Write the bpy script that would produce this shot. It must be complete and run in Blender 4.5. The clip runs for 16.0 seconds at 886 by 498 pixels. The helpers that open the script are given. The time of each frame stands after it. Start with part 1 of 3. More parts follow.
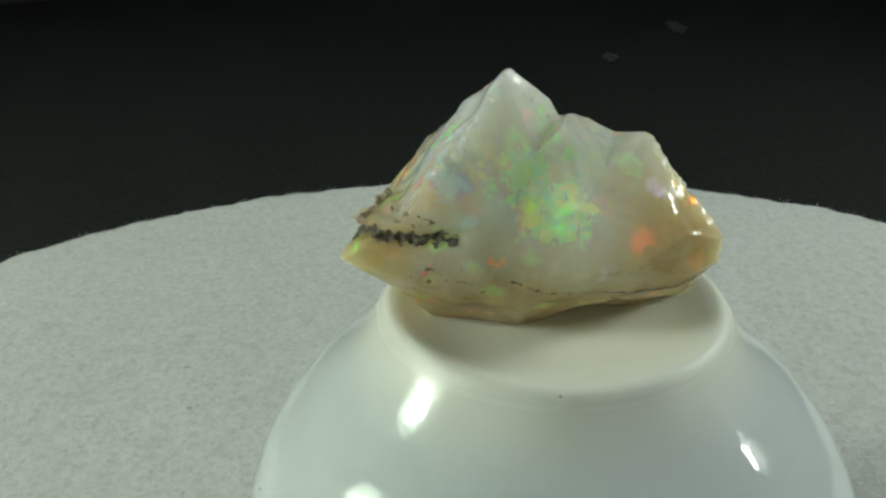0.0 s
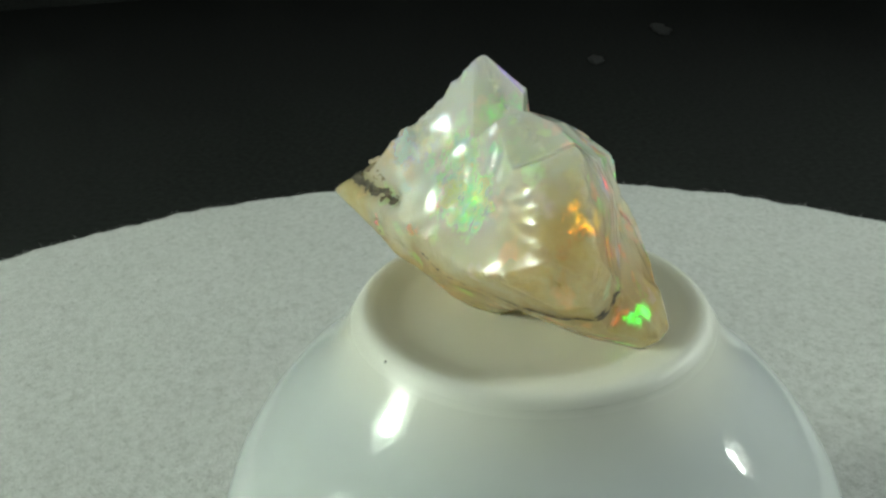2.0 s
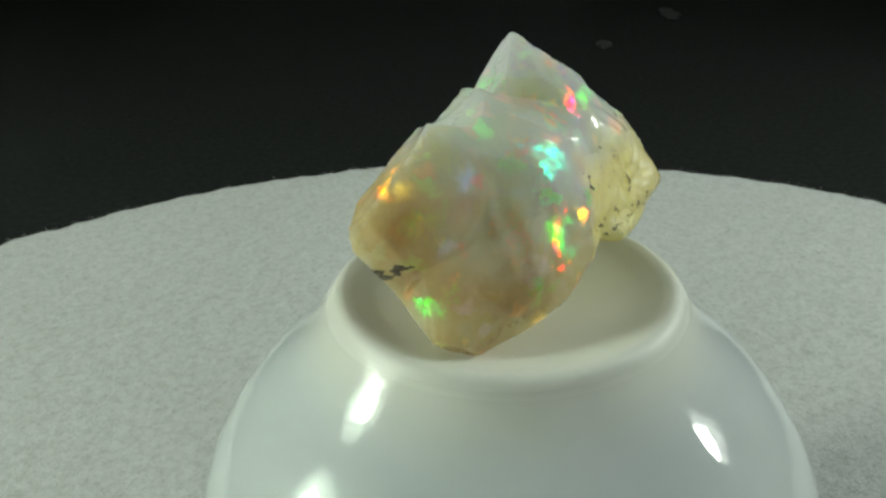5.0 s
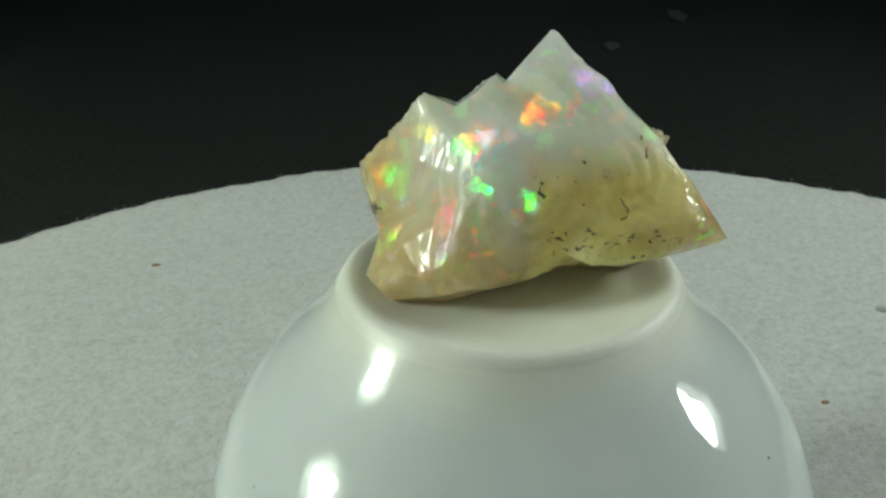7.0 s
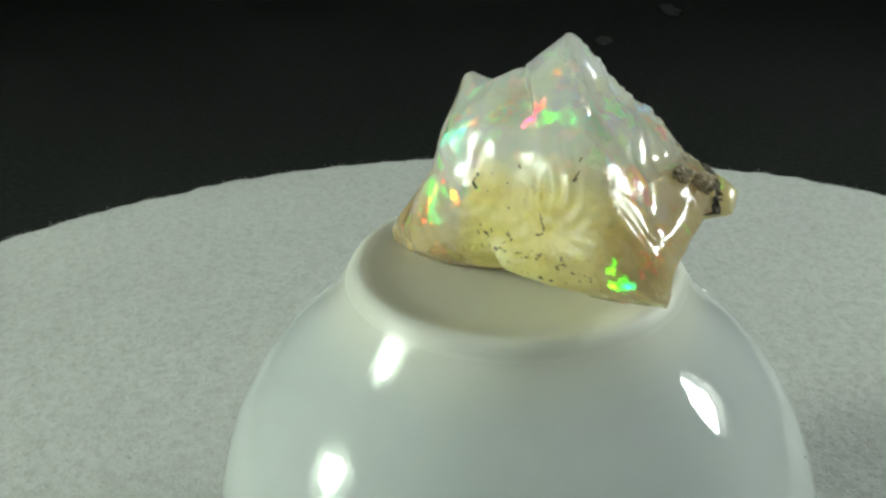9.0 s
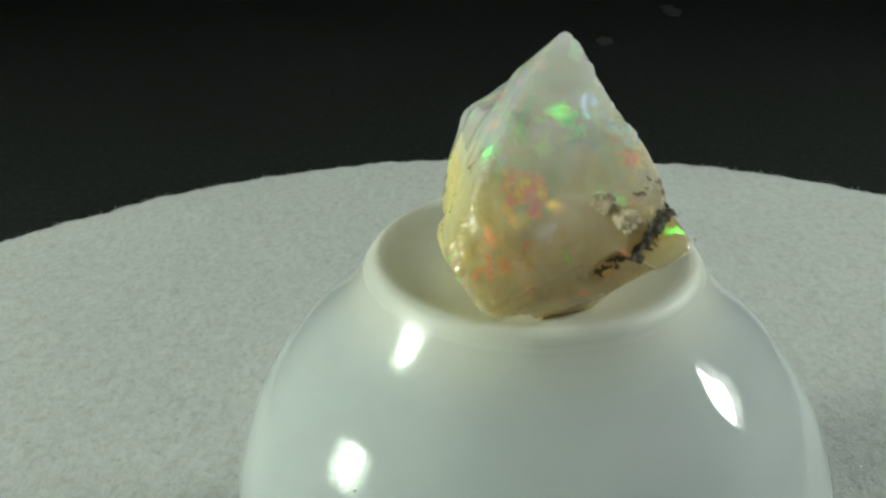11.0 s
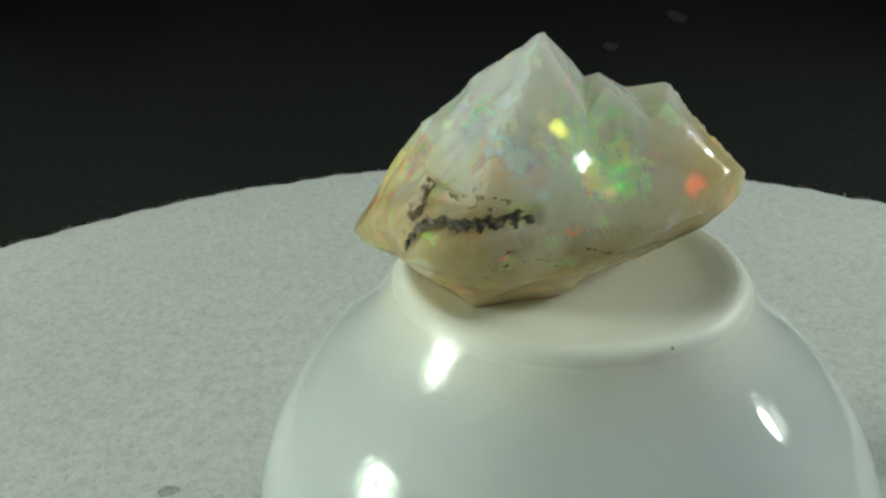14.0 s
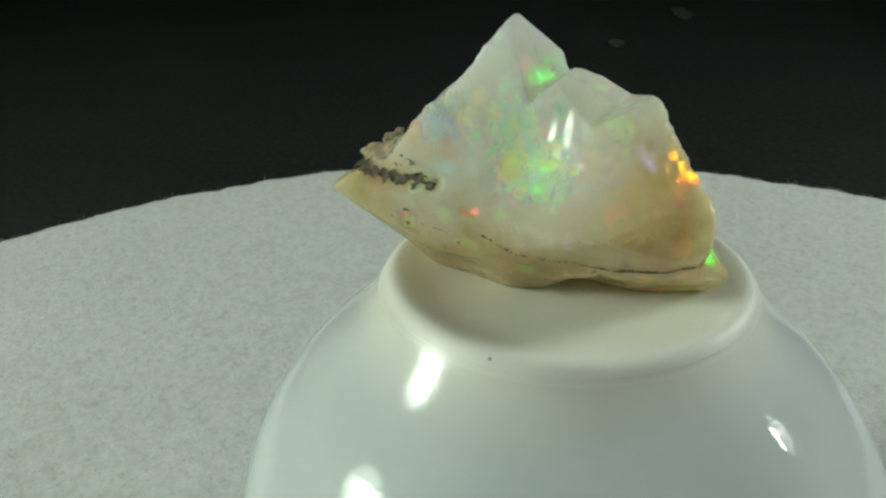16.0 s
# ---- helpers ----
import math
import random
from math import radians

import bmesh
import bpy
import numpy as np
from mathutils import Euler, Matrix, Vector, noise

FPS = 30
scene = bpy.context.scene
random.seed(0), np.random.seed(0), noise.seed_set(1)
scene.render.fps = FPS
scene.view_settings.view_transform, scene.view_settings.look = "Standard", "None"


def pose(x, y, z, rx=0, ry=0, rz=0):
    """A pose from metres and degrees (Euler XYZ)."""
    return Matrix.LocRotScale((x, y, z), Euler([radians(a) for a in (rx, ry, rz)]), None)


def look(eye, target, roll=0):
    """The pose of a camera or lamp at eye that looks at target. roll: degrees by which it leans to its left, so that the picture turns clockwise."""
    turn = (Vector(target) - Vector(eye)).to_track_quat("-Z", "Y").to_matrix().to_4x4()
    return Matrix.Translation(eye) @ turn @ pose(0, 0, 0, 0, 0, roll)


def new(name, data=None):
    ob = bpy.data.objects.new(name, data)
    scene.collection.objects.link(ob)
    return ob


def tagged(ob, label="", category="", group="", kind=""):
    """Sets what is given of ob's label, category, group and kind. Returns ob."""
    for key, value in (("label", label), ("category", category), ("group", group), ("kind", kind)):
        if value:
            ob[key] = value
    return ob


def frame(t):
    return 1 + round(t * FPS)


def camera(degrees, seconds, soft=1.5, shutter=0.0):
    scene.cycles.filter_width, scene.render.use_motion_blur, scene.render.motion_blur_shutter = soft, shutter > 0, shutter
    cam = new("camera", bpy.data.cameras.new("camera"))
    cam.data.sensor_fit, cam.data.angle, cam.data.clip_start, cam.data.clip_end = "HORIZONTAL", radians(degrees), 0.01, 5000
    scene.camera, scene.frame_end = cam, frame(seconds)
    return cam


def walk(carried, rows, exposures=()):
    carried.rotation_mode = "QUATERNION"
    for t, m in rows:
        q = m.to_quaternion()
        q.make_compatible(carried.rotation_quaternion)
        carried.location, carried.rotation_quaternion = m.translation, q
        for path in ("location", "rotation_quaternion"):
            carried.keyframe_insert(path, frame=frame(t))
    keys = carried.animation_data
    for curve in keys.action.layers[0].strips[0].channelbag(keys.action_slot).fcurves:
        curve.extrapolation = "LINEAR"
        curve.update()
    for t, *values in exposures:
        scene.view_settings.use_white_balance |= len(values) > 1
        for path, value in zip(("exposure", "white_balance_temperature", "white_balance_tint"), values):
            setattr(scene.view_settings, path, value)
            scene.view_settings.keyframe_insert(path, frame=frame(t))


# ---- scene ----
cam = camera(57.0, 16.0, soft=2.6)
PATH = [
    (0.0, pose(0.00113, -0.06855, 0.09214, 64.368, 1.385, 6.429)),
    (0.5, pose(0.00087, -0.06832, 0.09179, 64.406, 1.376, 6.492)),
    (1.0, pose(0.00099, -0.06804, 0.09127, 64.636, 1.553, 6.209)),
    (1.5, pose(0.00069, -0.06844, 0.09100, 64.829, 1.615, 6.050)),
    (2.0, pose(0.00028, -0.06833, 0.09106, 64.689, 1.742, 5.328)),
    (2.5, pose(0.00060, -0.06806, 0.09080, 64.267, 1.845, 5.918)),
    (3.0, pose(0.00038, -0.06754, 0.09079, 63.945, 1.855, 5.934)),
    (3.5, pose(0.00002, -0.06763, 0.09111, 63.777, 1.961, 5.610)),
    (3.7, pose(-0.00027, -0.06754, 0.09113, 63.695, 1.905, 5.281)),
    (5.8, pose(-0.00032, -0.06752, 0.09095, 63.719, 1.842, 6.025)),
    (6.0, pose(0.00006, -0.06760, 0.09095, 63.779, 1.826, 6.057)),
    (6.5, pose(-0.00015, -0.06793, 0.09066, 63.851, 1.774, 6.159)),
    (7.0, pose(-0.00054, -0.06836, 0.09103, 63.763, 1.686, 6.267)),
    (7.5, pose(-0.00093, -0.06836, 0.09152, 63.461, 1.603, 6.207)),
    (8.0, pose(-0.00074, -0.06839, 0.09155, 63.480, 1.639, 6.156)),
    (8.5, pose(-0.00039, -0.06790, 0.09123, 63.455, 1.703, 5.832)),
    (9.0, pose(-0.00033, -0.06780, 0.09136, 63.374, 1.613, 5.801)),
    (9.2, pose(-0.00004, -0.06796, 0.09146, 63.382, 1.570, 5.854)),
    (11.3, pose(0.00057, -0.06828, 0.09026, 63.470, 1.545, 5.963)),
    (11.5, pose(0.00025, -0.06804, 0.09001, 63.458, 1.549, 6.052)),
    (12.0, pose(-0.00021, -0.06822, 0.08995, 63.602, 1.675, 5.920)),
    (12.5, pose(-0.00028, -0.06808, 0.09022, 63.545, 1.709, 5.922)),
    (13.0, pose(-0.00041, -0.06806, 0.09032, 63.515, 1.640, 6.065)),
    (13.5, pose(-0.00035, -0.06805, 0.09011, 63.624, 1.587, 6.173)),
    (14.0, pose(-0.00025, -0.06783, 0.08965, 63.894, 1.474, 6.263)),
    (14.5, pose(-0.00026, -0.06825, 0.08984, 63.876, 1.492, 6.414)),
    (14.7, pose(-0.00019, -0.06806, 0.08967, 63.870, 1.546, 6.382)),
    (15.0, pose(0.00006, -0.06771, 0.08936, 63.889, 1.619, 6.281)),
    (15.5, pose(0.00003, -0.06719, 0.08910, 63.846, 1.498, 6.516)),
    (16.0, pose(-0.00028, -0.06621, 0.08829, 63.750, 1.510, 6.612)),
]
walk(cam, PATH)

# ---- light: two round lamps, one square lamp, a dim room ----
world = bpy.data.worlds.new("room_light")
scene.world = world
world.use_nodes = True
world.node_tree.nodes["Background"].inputs[0].default_value = (0.90, 1.0, 0.95, 1)
world.node_tree.nodes["Background"].inputs[1].default_value = 0.18
scene.view_settings.exposure = -0.08

TURN = -23.8985          # degrees a second, clockwise from above
CUP = (0.00282, -0.00118)   # the cup's axis on the mat
STONE = (0.0, -0.0016, 0.0628)   # the stone's middle


# ---- materials ----
def material(name):
    m = bpy.data.materials.new(name)
    m.use_nodes = True
    nt = m.node_tree
    return m, nt, nt.nodes["Principled BSDF"]


def node(nt, kind, ins=(), operation="", feature="", interpolation_type=""):
    n = nt.nodes.new(kind)
    if operation:
        n.operation = operation
    if feature:
        n.feature = feature
    if interpolation_type:
        n.interpolation_type = interpolation_type
    for key, val in dict(ins).items():
        if isinstance(val, bpy.types.NodeSocket):
            nt.links.new(val, n.inputs[key])
        else:
            n.inputs[key].default_value = val
    return n


def ramp(nt, fac, stops):
    n = nt.nodes.new("ShaderNodeValToRGB")
    nt.links.new(fac, n.inputs[0])
    els = n.color_ramp.elements
    while len(els) < len(stops):
        els.new(0.5)
    for el, (pos, col) in zip(els, stops):
        el.position, el.color = pos, (*col, 1)
    return n.outputs[0]


def mix(nt, fac, a, b, blend="MIX"):
    n = nt.nodes.new("ShaderNodeMix")
    n.data_type, n.blend_type = "RGBA", blend
    for idx, val in ((0, fac), (6, a), (7, b)):
        if isinstance(val, bpy.types.NodeSocket):
            nt.links.new(val, n.inputs[idx])
        else:
            n.inputs[idx].default_value = val
    return n.outputs[2]


def noise_tex(nt, vec, scale, detail=4.0, rough=0.55, distort=0.0):
    return node(nt, "ShaderNodeTexNoise", {"Vector": vec, "Scale": scale, "Detail": detail, "Roughness": rough, "Distortion": distort})


def felt_material():
    m, nt, p = material("grey_felt")
    co = node(nt, "ShaderNodeTexCoord").outputs["Object"]
    big = noise_tex(nt, co, 18, 3).outputs[0]
    mid = noise_tex(nt, co, 240, 6, 0.68).outputs[0]
    fine = noise_tex(nt, co, 1500, 3, 0.7).outputs[0]
    speck = noise_tex(nt, co, 800, 5, 0.7).outputs[0]
    c1 = ramp(nt, big, [(0.3, (0.50, 0.52, 0.49)), (0.7, (0.60, 0.62, 0.59))])
    c2 = mix(nt, 0.45, c1, ramp(nt, mid, [(0.30, (0.26, 0.27, 0.24)), (0.46, (0.52, 0.54, 0.51)), (0.70, (0.70, 0.72, 0.69))]))
    c2 = mix(nt, ramp(nt, speck, [(0.33, (0.75, 0.75, 0.75)), (0.43, (0.0, 0.0, 0.0))]), c2, (0.15, 0.16, 0.13, 1))
    tuft = noise_tex(nt, co, 620, 2, 0.5, 0.6).outputs[0]
    c2 = mix(nt, 0.32, c2, ramp(nt, tuft, [(0.34, (0.30, 0.33, 0.29)), (0.50, (0.56, 0.58, 0.55)), (0.66, (0.70, 0.72, 0.69))]))
    c3 = mix(nt, 0.18, c2, ramp(nt, fine, [(0.35, (0.34, 0.35, 0.33)), (0.65, (0.74, 0.76, 0.73))]))
    nt.links.new(c3, p.inputs["Base Color"])
    p.inputs["Roughness"].default_value = 0.95
    p.inputs["Specular IOR Level"].default_value = 0.15
    p.inputs["Sheen Weight"].default_value = 0.25
    add = node(nt, "ShaderNodeMath", {0: mid, 1: fine}, operation="ADD").outputs[0]
    b = node(nt, "ShaderNodeBump", {"Strength": 0.6, "Distance": 0.0006, "Height": add})
    nt.links.new(b.outputs[0], p.inputs["Normal"])
    return m


def porcelain_material():
    m, nt, p = material("white_porcelain")
    co = node(nt, "ShaderNodeTexCoord").outputs["Object"]
    n1 = noise_tex(nt, co, 60, 3).outputs[0]
    glaze = ramp(nt, n1, [(0.3, (0.60, 0.66, 0.645)), (0.7, (0.66, 0.715, 0.70))])
    cream = ramp(nt, n1, [(0.3, (0.78, 0.80, 0.68)), (0.7, (0.83, 0.85, 0.75))])
    z = node(nt, "ShaderNodeSeparateXYZ", {"Vector": co}).outputs[2]
    # the colour turns from bluish white to cream towards the foot
    foot = node(nt, "ShaderNodeMapRange", {"Value": z, "From Min": 0.0485, "From Max": 0.0550, "To Min": 0.0, "To Max": 1.0}, interpolation_type="SMOOTHSTEP").outputs[0]
    nt.links.new(mix(nt, foot, glaze, cream), p.inputs["Base Color"])
    rg = node(nt, "ShaderNodeMapRange", {"Value": z, "From Min": 0.0528, "From Max": 0.0550, "To Min": 0.015, "To Max": 0.5}).outputs[0]
    nt.links.new(rg, p.inputs["Roughness"])
    p.inputs["IOR"].default_value = 1.55
    p.inputs["Subsurface Weight"].default_value = 0.2
    p.inputs["Subsurface Radius"].default_value = (1.0, 1.0, 0.85)
    p.inputs["Subsurface Scale"].default_value = 0.003
    n2 = noise_tex(nt, co, 110, 2).outputs[0]
    b = node(nt, "ShaderNodeBump", {"Strength": 0.02, "Distance": 0.0008, "Height": n2})
    nt.links.new(b.outputs[0], p.inputs["Normal"])
    return m


def plain_material(name, col, rough=0.8, scale=400.0, spread=0.25):
    m, nt, p = material(name)
    co = node(nt, "ShaderNodeTexCoord").outputs["Object"]
    n1 = noise_tex(nt, co, scale, 4, 0.6).outputs[0]
    lo = tuple(c * (1 - spread) for c in col)
    hi = tuple(min(1, c * (1 + spread)) for c in col)
    nt.links.new(ramp(nt, n1, [(0.3, lo), (0.7, hi)]), p.inputs["Base Color"])
    p.inputs["Roughness"].default_value = rough
    b = node(nt, "ShaderNodeBump", {"Strength": 0.4, "Distance": 0.3 / scale, "Height": n1})
    nt.links.new(b.outputs[0], p.inputs["Normal"])
    return m


def glow_material(name, col, strength):
    m, nt, p = material(name)
    p.inputs["Base Color"].default_value = (*col, 1)
    p.inputs["Emission Color"].default_value = (*col, 1)
    p.inputs["Emission Strength"].default_value = strength
    return m


def direction(az, el):
    a, e = radians(az), radians(el)
    return np.array([math.cos(a) * math.cos(e), math.sin(a) * math.cos(e), math.sin(e)])


HUES = {"red": (1.0, 0.05, 0.03), "orange": (1.0, 0.20, 0.02), "yellow": (0.9, 0.75, 0.05), "green": (0.05, 1.0, 0.08), "cyan": (0.05, 0.85, 0.55), "blue": (0.32, 0.72, 1.15), "violet": (0.60, 0.30, 1.1)}
FLASHES = []


def flash(hue, place, size, az, el, gain):
    """A patch of stacked silica spheres: its hue, place and size in millimetres, the heading and rise that aim its
    glint at a lamp, and a gain that brightens it.
    """
    FLASHES.append((hue, Vector(place) * 0.001, size * 0.001, Vector(direction(az, el)), gain))


def flash_layers():
    """Patches sorted into layers within which none overlap."""
    layers = []
    for item in FLASHES:
        for layer in layers:
            if all((item[1] - q[1]).length > 1.3 * (item[2] + q[2]) for q in layer):
                layer.append(item)
                break
        else:
            layers.append([item])
    return layers


def to_world(nt, vec):
    n = nt.nodes.new("ShaderNodeVectorTransform")
    n.vector_type, n.convert_from, n.convert_to = "NORMAL", "OBJECT", "WORLD"
    if isinstance(vec, bpy.types.NodeSocket):
        nt.links.new(vec, n.inputs[0])
    return n.outputs[0]


def patch_layer(nt, co, layer, amount, rough):
    """One layer of patches inside the stone, each mirroring its own hue from its own lattice planes."""
    warp = noise_tex(nt, co, 420, 3, 0.6).outputs["Color"]
    off = node(nt, "ShaderNodeVectorMath", {0: warp, 1: (0.5, 0.5, 0.5)}, operation="SUBTRACT").outputs[0]
    off = node(nt, "ShaderNodeVectorMath", {0: off, 1: (0.0058, 0.0058, 0.0058)}, operation="MULTIPLY").outputs[0]
    vec = node(nt, "ShaderNodeVectorMath", {0: co, 1: off}, operation="ADD").outputs[0]
    colour, facing, cover = (0, 0, 0, 1), (0, 0, 1, 1), 0.0
    for hue, place, size, way, gain in layer:
        d = node(nt, "ShaderNodeVectorMath", {0: vec, 1: place[:]}, operation="DISTANCE").outputs["Value"]
        m = node(nt, "ShaderNodeMapRange", {"Value": d, "From Min": size * 1.45, "From Max": size * 0.25, "To Max": 1.0}, interpolation_type="SMOOTHSTEP").outputs[0]
        near_it = node(nt, "ShaderNodeMath", {0: d, 1: size * 1.45}, operation="LESS_THAN").outputs[0]
        colour = mix(nt, near_it, colour, (*(c * gain for c in HUES[hue]), 1))
        facing = mix(nt, near_it, facing, (*way[:], 1))
        cover = node(nt, "ShaderNodeMath", {0: cover, 1: m}, operation="MAXIMUM").outputs[0]
    # the hue drifts within a patch, and the lattice breaks it into streaks
    drift = noise_tex(nt, co, 600, 2).outputs[0]
    shift = node(nt, "ShaderNodeMapRange", {"Value": drift, "From Min": 0.3, "From Max": 0.7, "To Min": 0.455, "To Max": 0.555}).outputs[0]
    colour = node(nt, "ShaderNodeHueSaturation", {"Hue": shift, "Saturation": 1.05, "Value": 1.6, "Color": colour}).outputs[0]
    stretched = node(nt, "ShaderNodeMapping", {"Vector": co, "Rotation": (0.5, 0.3, 0.7), "Scale": (1.0, 1.0, 0.3)}).outputs[0]
    grain = noise_tex(nt, stretched, 1100, 3, 0.6).outputs[0]
    grain = node(nt, "ShaderNodeMapRange", {"Value": grain, "From Min": 0.36, "From Max": 0.66, "To Min": 0.08 * amount, "To Max": amount}).outputs[0]
    cover = node(nt, "ShaderNodeMath", {0: cover, 1: grain}, operation="MULTIPLY").outputs[0]
    # each crystal grain is tipped a little
    tip = node(nt, "ShaderNodeTexVoronoi", {"Vector": vec, "Scale": 900.0}).outputs["Color"]
    tip = node(nt, "ShaderNodeVectorMath", {0: tip, 1: (0.5, 0.5, 0.5)}, operation="SUBTRACT").outputs[0]
    tip = node(nt, "ShaderNodeVectorMath", {0: tip, 1: (0.16, 0.16, 0.16)}, operation="MULTIPLY").outputs[0]
    facing = node(nt, "ShaderNodeVectorMath", {0: facing, 1: tip}, operation="ADD").outputs[0]
    facing = node(nt, "ShaderNodeVectorMath", {0: to_world(nt, facing)}, operation="NORMALIZE").outputs[0]
    gl = node(nt, "ShaderNodeBsdfAnisotropic", {"Color": colour, "Roughness": rough, "Normal": facing})
    gl.distribution = "BECKMANN"
    return gl.outputs[0], cover


def flake_layer(nt, co, scale, seed, rough, tilt, share, amount, clear):
    """Small stray flakes, each mirroring one hue at its own tilt."""
    warp = noise_tex(nt, co, 500, 2).outputs["Color"]
    off = node(nt, "ShaderNodeVectorMath", {0: warp, 1: (0.003, 0.003, 0.003)}, operation="MULTIPLY").outputs[0]
    vec = node(nt, "ShaderNodeVectorMath", {0: co, 1: off}, operation="ADD").outputs[0]
    vec = node(nt, "ShaderNodeMapping", {"Vector": vec, "Location": (seed, seed * 0.7, seed * 0.3), "Rotation": (0.4, 0.9, seed)}).outputs[0]
    vor = node(nt, "ShaderNodeTexVoronoi", {"Vector": vec, "Scale": scale, "Randomness": 1.0})
    sep = node(nt, "ShaderNodeSeparateColor", {"Color": vor.outputs["Color"]})
    hue = ramp(nt, sep.outputs[0], [(0.0, HUES["red"]), (0.30, HUES["orange"]), (0.45, HUES["yellow"]), (0.55, HUES["green"]), (0.80, HUES["green"]), (0.90, HUES["blue"]), (1.0, HUES["violet"])])
    rnd = node(nt, "ShaderNodeTexWhiteNoise", {"Vector": vor.outputs["Color"]}).outputs["Color"]
    tip = node(nt, "ShaderNodeVectorMath", {0: rnd, 1: (0.5, 0.5, 0.5)}, operation="SUBTRACT").outputs[0]
    tip = node(nt, "ShaderNodeVectorMath", {0: tip, 1: (tilt, tilt, tilt)}, operation="MULTIPLY").outputs[0]
    geo = node(nt, "ShaderNodeNewGeometry").outputs["Normal"]
    nor = node(nt, "ShaderNodeVectorMath", {0: geo, 1: to_world(nt, tip)}, operation="ADD").outputs[0]
    nor = node(nt, "ShaderNodeVectorMath", {0: nor}, operation="NORMALIZE").outputs[0]
    soft = node(nt, "ShaderNodeMapRange", {"Value": vor.outputs["Distance"], "From Min": 0.65, "From Max": 0.15, "To Min": 0.0, "To Max": amount}, interpolation_type="SMOOTHSTEP").outputs[0]
    lit = node(nt, "ShaderNodeMath", {0: sep.outputs[1], 1: share}, operation="LESS_THAN").outputs[0]
    soft = node(nt, "ShaderNodeMath", {0: soft, 1: lit}, operation="MULTIPLY").outputs[0]
    soft = node(nt, "ShaderNodeMath", {0: soft, 1: clear}, operation="MULTIPLY").outputs[0]
    hue = mix(nt, soft, (0, 0, 0, 1), hue)
    return node(nt, "ShaderNodeBsdfAnisotropic", {"Color": hue, "Roughness": rough, "Normal": nor}).outputs[0]


def opal_material():
    m, nt, p = material("milky_opal")
    co = node(nt, "ShaderNodeTexCoord").outputs["Object"]
    cloud = noise_tex(nt, co, 170, 3, 0.5, 0.4).outputs[0]
    body = ramp(nt, cloud, [(0.25, (0.70, 0.76, 0.60)), (0.5, (0.81, 0.86, 0.75)), (0.75, (0.87, 0.89, 0.86))])
    # faint pastel clouds
    tint = noise_tex(nt, co, 230, 2, 0.5, 0.8).outputs[0]
    body = mix(nt, 0.12, body, ramp(nt, tint, [(0.28, (0.74, 0.74, 0.95)), (0.40, (0.64, 0.92, 0.68)), (0.50, (0.86, 0.86, 0.78)), (0.60, (0.95, 0.74, 0.66)), (0.72, (0.84, 0.80, 0.90))]))
    xyz = node(nt, "ShaderNodeSeparateXYZ", {"Vector": co})
    wob = noise_tex(nt, co, 260, 4, 0.6).outputs[0]
    # small specks of the stone's colour flashes, painted steady into the base colour
    vs = node(nt, "ShaderNodeVectorMath", {0: co, 1: node(nt, "ShaderNodeVectorMath", {0: noise_tex(nt, co, 500, 2).outputs["Color"], 1: (0.003, 0.003, 0.003)}, operation="MULTIPLY").outputs[0]}, operation="ADD").outputs[0]
    v1 = node(nt, "ShaderNodeTexVoronoi", {"Vector": vs, "Scale": 330.0})
    rs = node(nt, "ShaderNodeSeparateColor", {"Color": v1.outputs["Color"]})
    hot = ramp(nt, rs.outputs[0], [(0.0, (1.0, 0.10, 0.06)), (0.4, (1.0, 0.22, 0.05)), (0.5, (0.9, 0.7, 0.1)), (0.55, (0.15, 0.9, 0.12)), (0.85, (0.10, 0.9, 0.2)), (0.95, (0.3, 0.5, 1.0))])
    on = node(nt, "ShaderNodeMath", {0: rs.outputs[1], 1: 0.20}, operation="LESS_THAN").outputs[0]
    core = node(nt, "ShaderNodeMapRange", {"Value": v1.outputs["Distance"], "From Min": 0.55, "From Max": 0.1, "To Min": 0.0, "To Max": 0.16}).outputs[0]
    on = node(nt, "ShaderNodeMath", {0: on, 1: core}, operation="MULTIPLY").outputs[0]
    body = mix(nt, on, body, hot)
    # tan towards the underside: iron staining, and light coming through, painted in
    low = node(nt, "ShaderNodeMath", {0: wob, 1: 0.006}, operation="MULTIPLY").outputs[0]
    low = node(nt, "ShaderNodeMath", {0: xyz.outputs[2], 1: low}, operation="ADD").outputs[0]
    stain_and_glow = node(nt, "ShaderNodeMapRange", {"Value": low, "From Min": 0.0068, "From Max": -0.0005, "To Min": 0.0, "To Max": 0.8}).outputs[0]
    flat = node(nt, "ShaderNodeVectorMath", {0: co, 1: (1.0, 1.0, 0.25)}, operation="MULTIPLY").outputs[0]
    rad = node(nt, "ShaderNodeVectorMath", {0: flat}, operation="LENGTH").outputs["Value"]
    wr = node(nt, "ShaderNodeMath", {0: wob, 1: 0.007}, operation="MULTIPLY").outputs[0]
    rad = node(nt, "ShaderNodeMath", {0: rad, 1: wr}, operation="ADD").outputs[0]
    # amber of light passing through the thin ends, put into the colour
    ends = node(nt, "ShaderNodeMapRange", {"Value": rad, "From Min": 0.0118, "From Max": 0.0172, "To Min": 0.0, "To Max": 0.8}).outputs[0]
    stain_and_glow = node(nt, "ShaderNodeMath", {0: stain_and_glow, 1: ends}, operation="MAXIMUM").outputs[0]
    body = mix(nt, stain_and_glow, body, ramp(nt, wob, [(0.3, (0.45, 0.27, 0.07)), (0.50, (0.61, 0.43, 0.16)), (0.75, (0.72, 0.61, 0.33))]))
